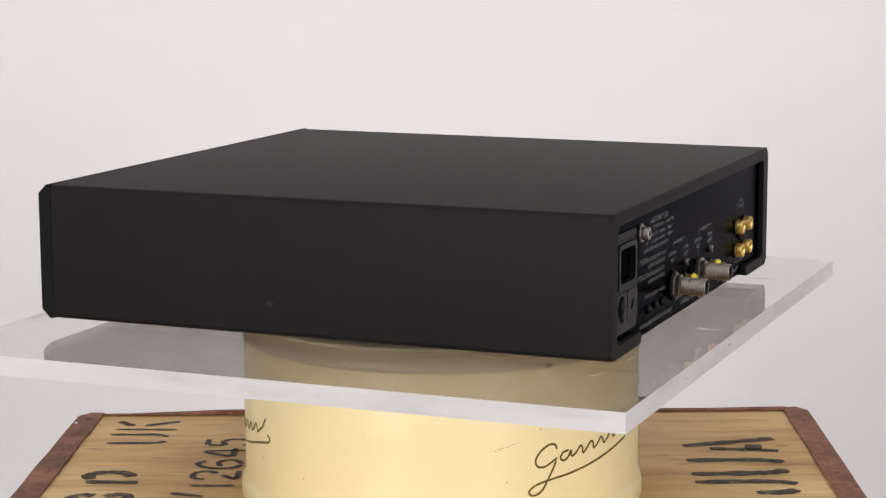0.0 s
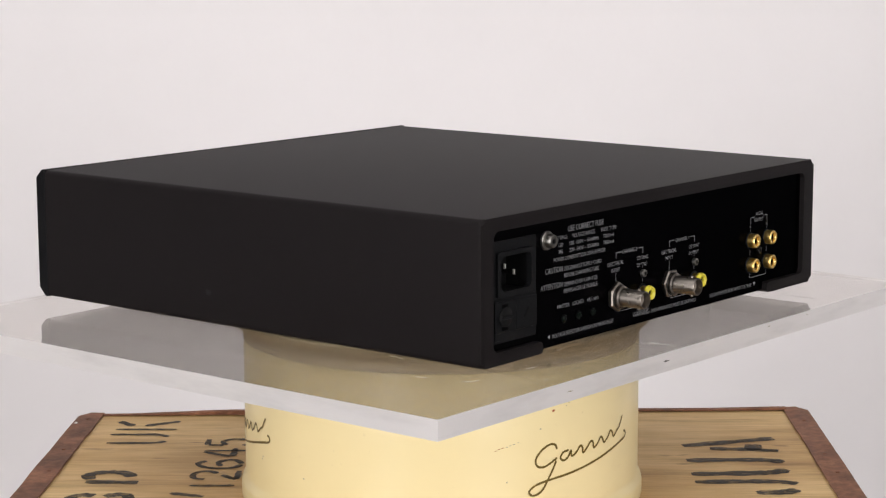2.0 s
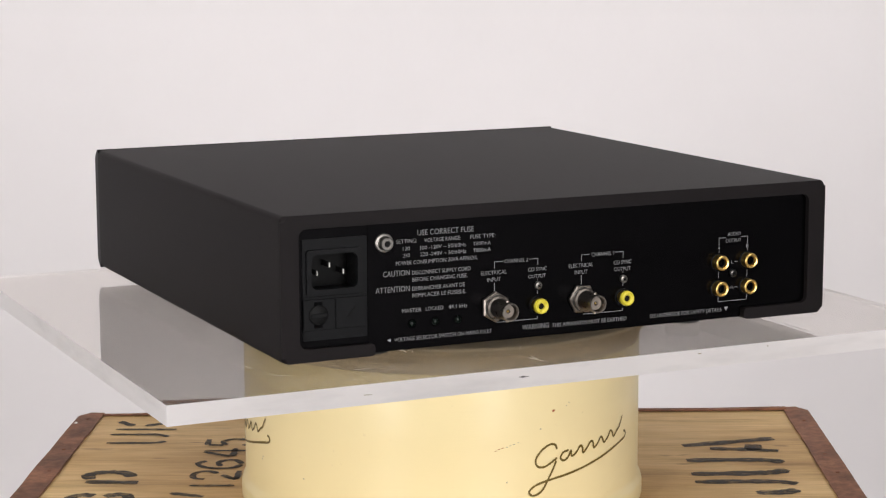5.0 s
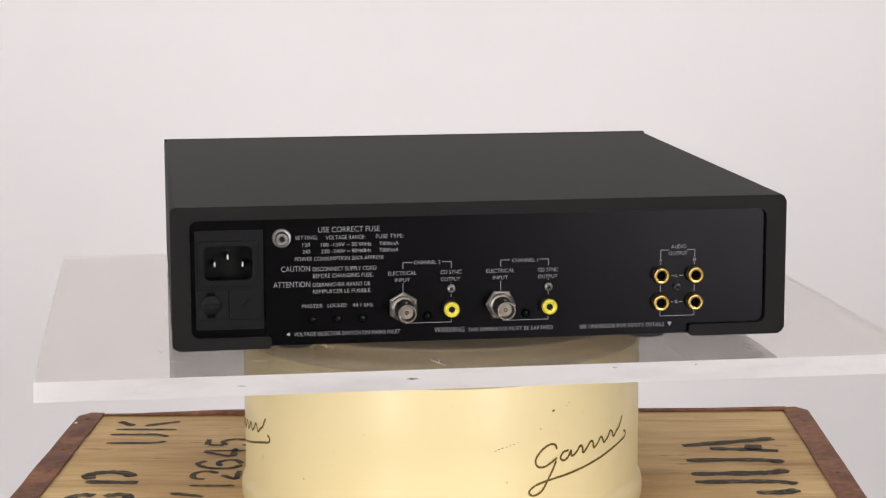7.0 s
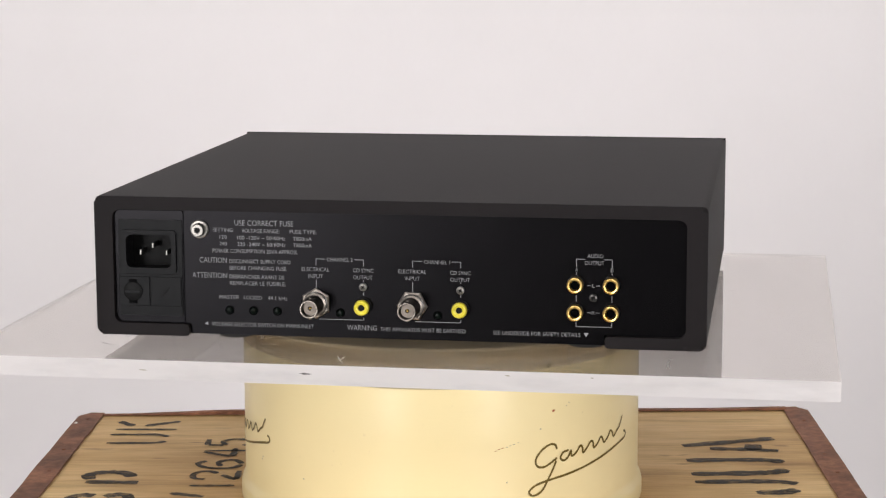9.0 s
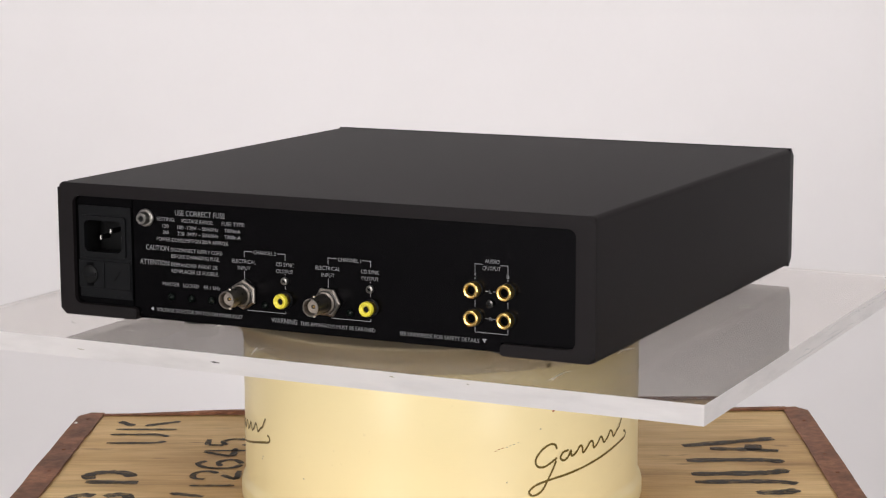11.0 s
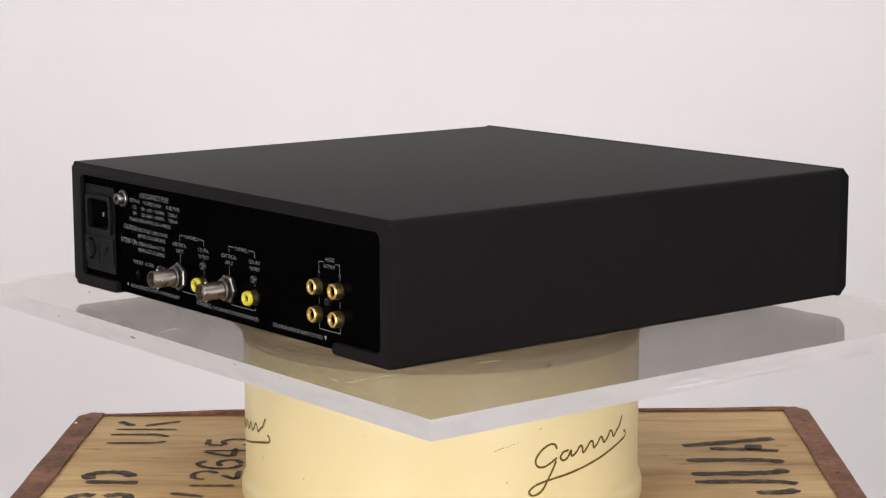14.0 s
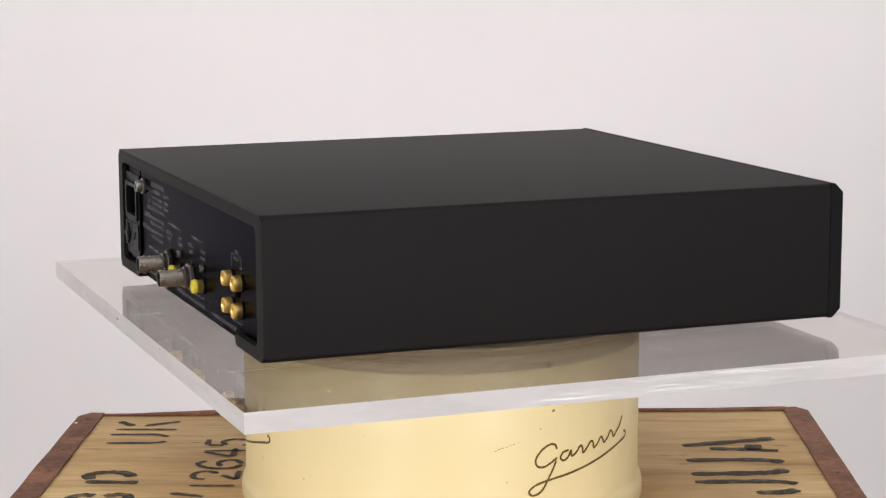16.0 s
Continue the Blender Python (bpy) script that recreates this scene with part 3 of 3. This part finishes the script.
def hifi_unit():
    unit = new("hifi_unit")
    mmz = lambda pts: [(U(x), V(z)) for x, z in pts]
    # folded sleeve: top, sides and the two short bottom returns
    h = CH * 1000
    outline = ([(48.5, 0.0)] + arc(3, 3, 3, 270, 180) + arc(3, h - 3, 3, 180, 90) + arc(317, h - 3, 3, 90, 0) + arc(317, 3, 3, 0, -90)
               + arc(270.6, 2, 2, 270, 180, 3) + arc(270.6, 4.2, 2, 180, 90, 3) + arc(305.2, 10.5, 4.3, 270, 360, 9) + arc(305.2, h - 11.3, 4.3, 0, 90, 9)
               + arc(14, h - 11.3, 4.3, 90, 180, 9) + arc(14, 10.8, 4.3, 180, 270, 9) + arc(48.2, 4.5, 2, 90, 0, 3) + arc(48.2, 2, 2, 0, -90, 3)[:-1])
    sleeve = part("sleeve", prism(mmz(outline), OY, OY + CD - 0.0080, 0.0022, 4, upto=25), COAT, unit, "charcoal powder-coated steel sleeve", smooth=True)
    # front plate with wide chamfers, a hairline behind it
    y0, y1, c = OY + CD - 0.0075, OY + CD, 0.0050
    side = [(y0, V(-0.2)), (y1 - c, V(-0.2)), (y1, V(-0.2) + c), (y1, V(h + 0.3) - c), (y1 - c, V(h + 0.3)), (y0, V(h + 0.3))]
    bm = bmesh.new()
    ends = [[bm.verts.new((x, y, z)) for y, z in side] for x in (U(0.1), U(319.9))]
    bm.faces.new(ends[0])
    bm.faces.new(ends[1][::-1])
    for i in range(6):
        j = (i + 1) % 6
        bm.faces.new((ends[0][i], ends[0][j], ends[1][j], ends[1][i]))
    bmesh.ops.bevel(bm, geom=list(bm.edges), offset=0.0004, segments=2, profile=0.5, affect="EDGES")
    part("front_plate", bm, FASCIA, unit, "satin black chamfered front plate")
    part("base_plate", box(U(9.8), OY + REC + 0.002, V(0.8), U(310), OY + CD - 0.0075, V(2.0)), PANEL, unit, "black underside plate")
    for x in (65, 255.5):
        for y in (0.042, 0.286):
            part("foot", lathe([(0.0095, -0.0068 + 0.0001), (0.0100, -0.006), (0.0100, -0.001), (0.0090, 0.0007)], (U(x), OY + y, Z0), "z", 24), RUBBER, unit, smooth=True)
    bm = bmesh.new()
    rng = random.Random(5)
    bm.faces.new([bm.verts.new((OX - 0.00012, OY + 0.188 + 0.0026 * rng.uniform(0.5, 1) * math.cos(k * 0.6283), Z0 + 0.0172 + 0.0022 * rng.uniform(0.5, 1) * math.sin(k * 0.6283))) for k in range(10)])
    part("smudge", bm, SMUDGE, unit, "faint grey smudge")
    # rear panel
    yp = OY + REC
    pan = prism(mmz([(47.6, 2.1), (268.0, 2.1), (268.0, 6.4), (309.3, 6.4), (309.3, h - 7.1), (47.6, h - 7.1)]), yp, yp + 0.0015)
    panel = part("rear_panel", pan, PANEL, unit, "black anodised rear panel with white legends")

    # mains inlet module
    inlet = new("mains_inlet")
    inlet.parent = unit
    inlet["label"] = "black mains inlet with voltage selector and fuse drawer"
    plate = ring(mmz(round_rect(10.0, 7.0, 47.2, 66.2, 1.2)), mmz(round_rect(15.2, 34.6, 42.4, 54.8, 1.5)), yp - 0.0004, yp + 0.0012)
    part("bezel", plate, PANEL, inlet)
    part("plate", ring(mmz(round_rect(12.2, 10.4, 46.7, 61.4, 0.8)), mmz(round_rect(15.2, 34.6, 42.4, 54.8, 1.5)), yp - 0.0010, yp - 0.0004), PLASTIC, inlet)
    part("plate", box(U(12.8), yp - 0.0014, V(11.6), U(46.4), yp - 0.0011, V(32.6), 0.0001), PLASTIC, inlet)
    part("surround", ring(mmz(round_rect(14.0, 33.2, 43.6, 56.0, 1.6)), mmz(round_rect(16.6, 36.0, 41.2, 53.6, 3.2)), yp - 0.0024, yp + 0.0008), PLASTIC, inlet, smooth=True)
    bm = box(U(15.3), yp - 0.0002, V(34.7), U(42.3), yp + 0.0145, V(54.7))
    bmesh.ops.delete(bm, geom=[f for f in bm.faces if f.calc_center_median().y < yp], context="FACES")
    part("socket_well", bm, CAVITY, inlet, "deep black socket well")
    # dark pins with bright tips: shade and catchlight put into the two metals
    for x, z in ((22.3, 43.0), (29.0, 46.8), (36.5, 43.0)):
        pin = part("pin", box(U(x - 0.42), yp + 0.0058, V(z - 1.4), U(x + 0.42), yp + 0.0144, V(z + 1.4), 0.0002), DARKMETAL, inlet, "metal contact pin")
        part("tip", box(U(x - 0.40), yp + 0.0046, V(z - 1.3), U(x + 0.40), yp + 0.0059, V(z + 1.3), 0.0003), PINMETAL, pin, "bright tip, coloured as if catching light")
    part("voltage_selector", box(U(12.2), yp - 0.0021, V(15.6), U(28.9), yp - 0.0012, V(31.2), 0.0003), PLASTIC, inlet)
    part("selector_dial", lathe([(0.0050, 0.0), (0.0050, 0.0008), (0.0044, 0.0012), (0.0005, 0.0012)], (U(20), yp - 0.0021, V(23.4)), "y", 26), CAVITY, inlet, smooth=True)
    part("selector_slot", box(U(15.8), yp - 0.0040, V(22.5), U(24.2), yp - 0.0033, V(24.3), 0.0002), PLASTIC, inlet)
    for dz in (5.6, -5.6):
        part("selector_mark", box(U(17.8), yp - 0.0025, V(23.4 + dz - 0.9), U(22.0), yp - 0.0021, V(23.4 + dz + 0.9)), SHADE, inlet)
    part("fuse_drawer", box(U(29.4), yp - 0.0021, V(15.6), U(46.0), yp - 0.0012, V(31.2), 0.0003), PLASTIC, inlet)
    bm = box(-0.003, -0.0003, -0.0005, 0.003, 0.0003, 0.0005)
    bmesh.ops.transform(bm, matrix=Matrix.Translation((U(37.5), yp - 0.0023, V(23.4))) @ Matrix.Rotation(radians(-50), 4, "Y"), verts=bm.verts)
    part("drawer_mark", bm, CAVITY, inlet)

    def screw(x, z, r, material=STEEL):
        s = part("screw", lathe([(r, 0.0), (r, 0.0010), (r * 0.92, 0.0018), (r * 0.5, 0.0021), (r * 0.46, 0.0012), (0.0002, 0.0012)], (U(x), yp, V(z)), "y", 24), material, panel, smooth=True)
        # raised black bars stand for the shade in the cross recess
        for turn in (35, 125):
            bm = box(-r * 0.5, -0.00022, -r * 0.12, r * 0.5, 0.0, r * 0.12)
            bmesh.ops.transform(bm, matrix=Matrix.Translation((U(x), yp - 0.0021, V(z))) @ Matrix.Rotation(radians(turn), 4, "Y"), verts=bm.verts)
            part("recess_shade", bm, CAVITY, s)

    # large earth screw with its washer
    part("earth_screw", lathe([(0.0049, 0.0), (0.0049, 0.0012), (0.0045, 0.0016), (0.0036, 0.0017), (0.0034, 0.0046), (0.0030, 0.0052), (0.0016, 0.0052), (0.0015, 0.0030), (0.0002, 0.0030)],
                               (U(56.2), yp, V(56.8)), "y", 30), STEEL, panel, "bright steel socket-head screw", smooth=True)
    # black plug that paints the shade inside the hexagon hole
    part("socket_shade", lathe([(0.00155, 0.0), (0.00155, 0.0024), (0.0002, 0.0024)], (U(56.2), yp - 0.0022, V(56.8)), "y", 6), CAVITY, panel)
    for x, z in ((143.1, 28.4), (194.0, 27.9), (262.4, 25.8)):
        screw(x, z, 0.0021, DARKMETAL if x > 200 else STEEL)

    def indicator(x, z):
        # no bezel: a black ring drawn for the dark hole around the lens
        part("indicator_shade_ring", lathe([(0.0024, 0.0), (0.0024, 0.0005), (0.0021, 0.0008), (0.0018, 0.0006), (0.0017, 0.0)], (U(x), yp, V(z)), "y", 20, False), SHADE, panel, smooth=True)
        part("indicator_lens", lathe([(0.0017, 0.0), (0.0017, 0.0006), (0.0012, 0.0013), (0.0002, 0.0016)], (U(x), yp, V(z)), "y", 16), LENS, panel, smooth=True)

    for x in (71.5, 84.4, 97.1, 130.7, 182.0):
        indicator(x, 14.3)

    def bnc(x, z, turn):
        """A bayonet socket: hexagon nut, dark ring, barrel with two lugs, insulator and pin."""
        s = new("bayonet_socket")
        s.parent = unit
        s["label"] = "nickel-plated bayonet socket on a hexagon nut"
        c = (U(x), yp, V(z))
        bm = lathe([(0.0076, 0.0), (0.0081, 0.0004), (0.0081, 0.0022), (0.0073, 0.0028)], c, "y", 6)
        bmesh.ops.rotate(bm, cent=c, matrix=Matrix.Rotation(radians(turn), 3, "Y"), verts=bm.verts)
        part("nut", bm, NICKEL, s)
        # dark ring between nut face and barrel
        part("dark_ring", lathe([(0.0064, 0.0027), (0.0064, 0.0031), (0.0061, 0.0033)], c, "y", 28), DARKMETAL, s, smooth=True)
        part("barrel", lathe([(0.0060, 0.0024), (0.0060, 0.0048), (0.0050, 0.0054), (0.0050, 0.0066), (0.0048, 0.0070), (0.0048, 0.0186), (0.0046, 0.0190), (0.0041, 0.0190), (0.0040, 0.0130), (0.0002, 0.0130)],
                             c, "y", 32), NICKEL, s, smooth=True)
        part("insulator", lathe([(0.0034, 0.0128), (0.0034, 0.0158), (0.0012, 0.0160), (0.0010, 0.0140), (0.0002, 0.0140)], c, "y", 24), TEFLON, s, smooth=True)
        part("pin", lathe([(0.0006, 0.0138), (0.0006, 0.0156), (0.0002, 0.0159)], c, "y", 10), GOLD, s)
        for k in (90, 270):
            bm = lathe([(0.0009, 0.0), (0.0009, 0.0009), (0.0006, 0.0011)], (0, 0, 0), "z", 12)
            m = Matrix.Translation((U(x), yp - 0.0150, V(z))) @ Matrix.Rotation(radians(90 - k), 4, "Y") @ Matrix.Translation((0, 0, 0.0046))
            bmesh.ops.transform(bm, matrix=m, verts=bm.verts)
            part("lug", bm, NICKEL, s)

    bnc(118.1, 19.3, 30)
    bnc(168.9, 19.3, 3)

    def phono(x, z, yellow, label):
        """A phono socket: hexagon flange, plated shell, coloured or black insert, contact."""
        s = new("phono_socket")
        s.parent = unit
        s["label"] = label
        c = (U(x), yp, V(z))
        part("flange", lathe([(0.0047, 0.0), (0.0047, 0.0005), (0.0044, 0.0008)], c, "y", 24), CAVITY, s)
        if yellow:
            part("shell", lathe([(0.0036, 0.0006), (0.0036, 0.0042)], c, "y", 32), GOLD, s, smooth=True)
            part("insert", lathe([(0.0040, 0.0040), (0.0041, 0.0044), (0.0040, 0.0054), (0.0036, 0.0064), (0.0031, 0.0066), (0.0024, 0.0058), (0.0018, 0.0056), (0.0017, 0.0020), (0.0002, 0.0020)], c, "y", 32), YELLOW, s, "yellow plastic insert", smooth=True)
            # black plug: the shade of the hole put into its colour
            part("contact", lathe([(0.00165, 0.0020), (0.00165, 0.0046), (0.0002, 0.0046)], c, "y", 14), CAVITY, s)
        else:
            part("shell", lathe([(0.0042, 0.0006), (0.0042, 0.0042), (0.0040, 0.0049), (0.0035, 0.0053), (0.0028, 0.0051), (0.0024, 0.0045), (0.0023, 0.0015), (0.0002, 0.0015)], c, "y", 32), GOLD, s, smooth=True)
            # inside kept blackest, the shade of the socket put into its colour
            part("insert", lathe([(0.00225, 0.0013), (0.00225, 0.0034), (0.0016, 0.0034), (0.0015, 0.0020), (0.0002, 0.0020)], c, "y", 26), SHADE, s, "black insert", smooth=True)
            part("contact", lathe([(0.0015, 0.0018), (0.0014, 0.0022), (0.0002, 0.0022)], c, "y", 14), SHADE, s)

    for x in (142.8, 193.9):
        phono(x, 18.1, True, "gold phono socket with a yellow insert")
    for x in (253.2, 271.5):
        for z in (32.5, 18.2):
            phono(x, z, False, "gold phono socket with a black insert")

    # printed legends: words, left, right, middle height, cap height (mm)
    words = (
        ("USE CORRECT FUSE", 74.9, 106.4, 60.6, 2.9), ("SETTING:", 63.1, 74.6, 56.7, 2.1), ("VOLTAGE RANGE:", 78.7, 98.9, 56.5, 2.1), ("FUSE TYPE:", 104.4, 118.6, 56.5, 2.1),
        ("120", 66.8, 70.6, 53.0, 2.0), ("100 -120V ~ 50/60Hz", 76.3, 102.0, 52.8, 2.0), ("T800mA", 106.0, 116.0, 52.8, 2.0),
        ("240", 66.8, 70.6, 49.5, 2.0), ("220 -240V ~ 50/60Hz", 76.3, 102.0, 49.4, 2.0), ("T800mA", 106.0, 116.0, 49.4, 2.0),
        ("POWER CONSUMPTION 20VA APPROX.", 62.9, 108.6, 45.7, 2.1), ("CAUTION", 55.8, 70.4, 40.7, 2.9), ("DISCONNECT SUPPLY CORD", 71.8, 104.5, 40.3, 2.1),
        ("BEFORE CHANGING FUSE.", 71.9, 102.7, 36.8, 2.1), ("ATTENTION", 51.7, 70.4, 32.6, 2.9), ("DEBRANCHER AVANT DE", 71.8, 101.2, 32.2, 2.1),
        ("REMPLACER LE FUSIBLE.", 71.9, 101.8, 28.7, 2.1), ("MASTER", 66.1, 76.7, 21.2, 2.0), ("LOCKED", 79.3, 89.0, 21.2, 2.0), ("44.1 kHz", 92.1, 102.6, 21.2, 2.1),
        ("VOLTAGE SELECTOR SWITCH ON MAINS INLET", 61.8, 116.5, 6.7, 2.1), ("CHANNEL 2", 123.9, 137.5, 42.4, 2.1), ("ELECTRICAL", 110.5, 125.1, 37.0, 2.1), ("INPUT", 114.0, 121.7, 33.4, 2.1),
        ("CD SYNC", 137.6, 148.5, 37.0, 2.1), ("OUTPUT", 137.7, 147.9, 33.3, 2.1), ("WARNING", 134.3, 149.9, 6.8, 2.8), ("THIS APPARATUS MUST BE EARTHED", 151.8, 196.5, 6.4, 2.1),
        ("CHANNEL 1", 175.0, 188.5, 42.2, 2.1), ("ELECTRICAL", 161.5, 176.1, 37.0, 2.1), ("INPUT", 165.0, 172.7, 33.4, 2.1), ("CD SYNC", 188.5, 199.2, 36.9, 2.1), ("OUTPUT", 188.6, 198.8, 33.3, 2.1),
        ("AUDIO", 259.2, 267.2, 47.3, 2.1), ("OUTPUT", 257.8, 267.8, 43.7, 2.1), ("A", 252.9, 254.4, 40.2, 2.0), ("B", 271.1, 272.6, 40.2, 2.0), ("L", 261.7, 263.0, 31.9, 1.9), ("R", 261.6, 263.2, 17.9, 1.9),
        ("SEE UNDERSIDE FOR SAFETY DETAILS", 210.8, 255.9, 6.2, 2.1),
    )
    made = []
    for text, *_ in words:
        cu = bpy.data.curves.new("legend", "FONT")
        cu.body, cu.size, cu.offset, cu.resolution_u = text, 1.0, -0.010, 3
        made.append(new("legend_source", cu))
    dg = bpy.context.evaluated_depsgraph_get()
    for ob, (text, x0, x1, zc, cap) in zip(made, words):
        me = bpy.data.meshes.new_from_object(ob.evaluated_get(dg))
        co = np.empty(len(me.vertices) * 3)
        me.vertices.foreach_get("co", co)
        co = co.reshape(-1, 3)
        lo, hi = co.min(0), co.max(0)
        out = np.empty_like(co)
        out[:, 0] = OX + (x0 + (co[:, 0] - lo[0]) / max(hi[0] - lo[0], 1e-6) * (x1 - x0)) / 1000
        out[:, 1] = yp - 0.00012
        out[:, 2] = Z0 + (zc + (co[:, 1] / 0.70 - 0.5) * cap) / 1000
        me.vertices.foreach_set("co", out.ravel())
        me.materials.clear()
        me.materials.append(PRINT)
        cu = ob.data
        bpy.data.objects.remove(ob)
        bpy.data.curves.remove(cu)
        leg = new("legend", me)
        leg.parent = panel
        tagged(leg, "white printed words: " + text.lower() if len(text) > 3 else "", kind="stuff")

    def rule(x0, z0, x1, z1, t=0.30):
        """A thin printed line."""
        dx, dz = (0, t / 2) if abs(x1 - x0) > abs(z1 - z0) else (t / 2, 0)
        bm = bmesh.new()
        bm.faces.new([bm.verts.new((U(x), yp - 0.00012, V(z))) for x, z in ((min(x0, x1) - dx, min(z0, z1) - dz), (max(x0, x1) + dx, min(z0, z1) - dz), (max(x0, x1) + dx, max(z0, z1) + dz), (min(x0, x1) - dx, max(z0, z1) + dz))])
        part("printed_rule", bm, PRINT, panel)

    for a in (0.0, 50.9):
        rule(118.1 + a, 42.5, 122.9 + a, 42.5)
        rule(138.4 + a, 42.5, 143.2 + a, 42.5)
        rule(118.1 + a, 39.2, 118.1 + a, 42.5)
        rule(143.2 + a, 39.2, 143.2 + a, 42.5)
        rule(118.1 + a, 26.5, 118.1 + a, 31.7)
        rule(119.4 + a, 10.8, 143.1 + a, 10.8)
        rule(143.1 + a, 10.8, 143.1 + a, 12.2)
        rule(143.1 + a, 31.2, 143.1 + a, 31.9)
        rule(143.1 + a, 23.8, 143.1 + a, 25.6)
    rule(253.6, 45.5, 258.0, 45.5)
    rule(267.6, 45.5, 271.8, 45.5)
    for x in (253.6, 271.8):
        rule(x, 41.5, x, 45.5)
        rule(x, 23.6, x, 27.0)
        rule(x, 10.6, x, 13.6)
        rule(x, 37.6, x, 38.6)
    for z in (31.9, 17.9):
        rule(259.2, z, 261.0, z)
        rule(263.7, z, 265.8, z)
    rule(253.6, 10.6, 271.8, 10.6)
    for pts in (((57.8, 6.8), (59.7, 5.8), (59.7, 7.8)), ((257.5, 7.4), (260.1, 7.4), (258.8, 5.2))):
        bm = bmesh.new()
        bm.faces.new([bm.verts.new((U(x), yp - 0.00012, V(z))) for x, z in pts])
        part("printed_arrow", bm, PRINT, panel)
    return tagged(unit, "black metal hi-fi unit with socketed rear panel on acrylic slab", "hi-fi unit")


UNIT = hifi_unit()


def motions():
    steps = [0.5 * k for k in range(33)]
    for thing in (SLAB, UNIT):
        walk(thing, [(t, pose(0, 0, 0, 0, 0, TURN_START + TURN_RATE * t)) for t in steps])


motions()
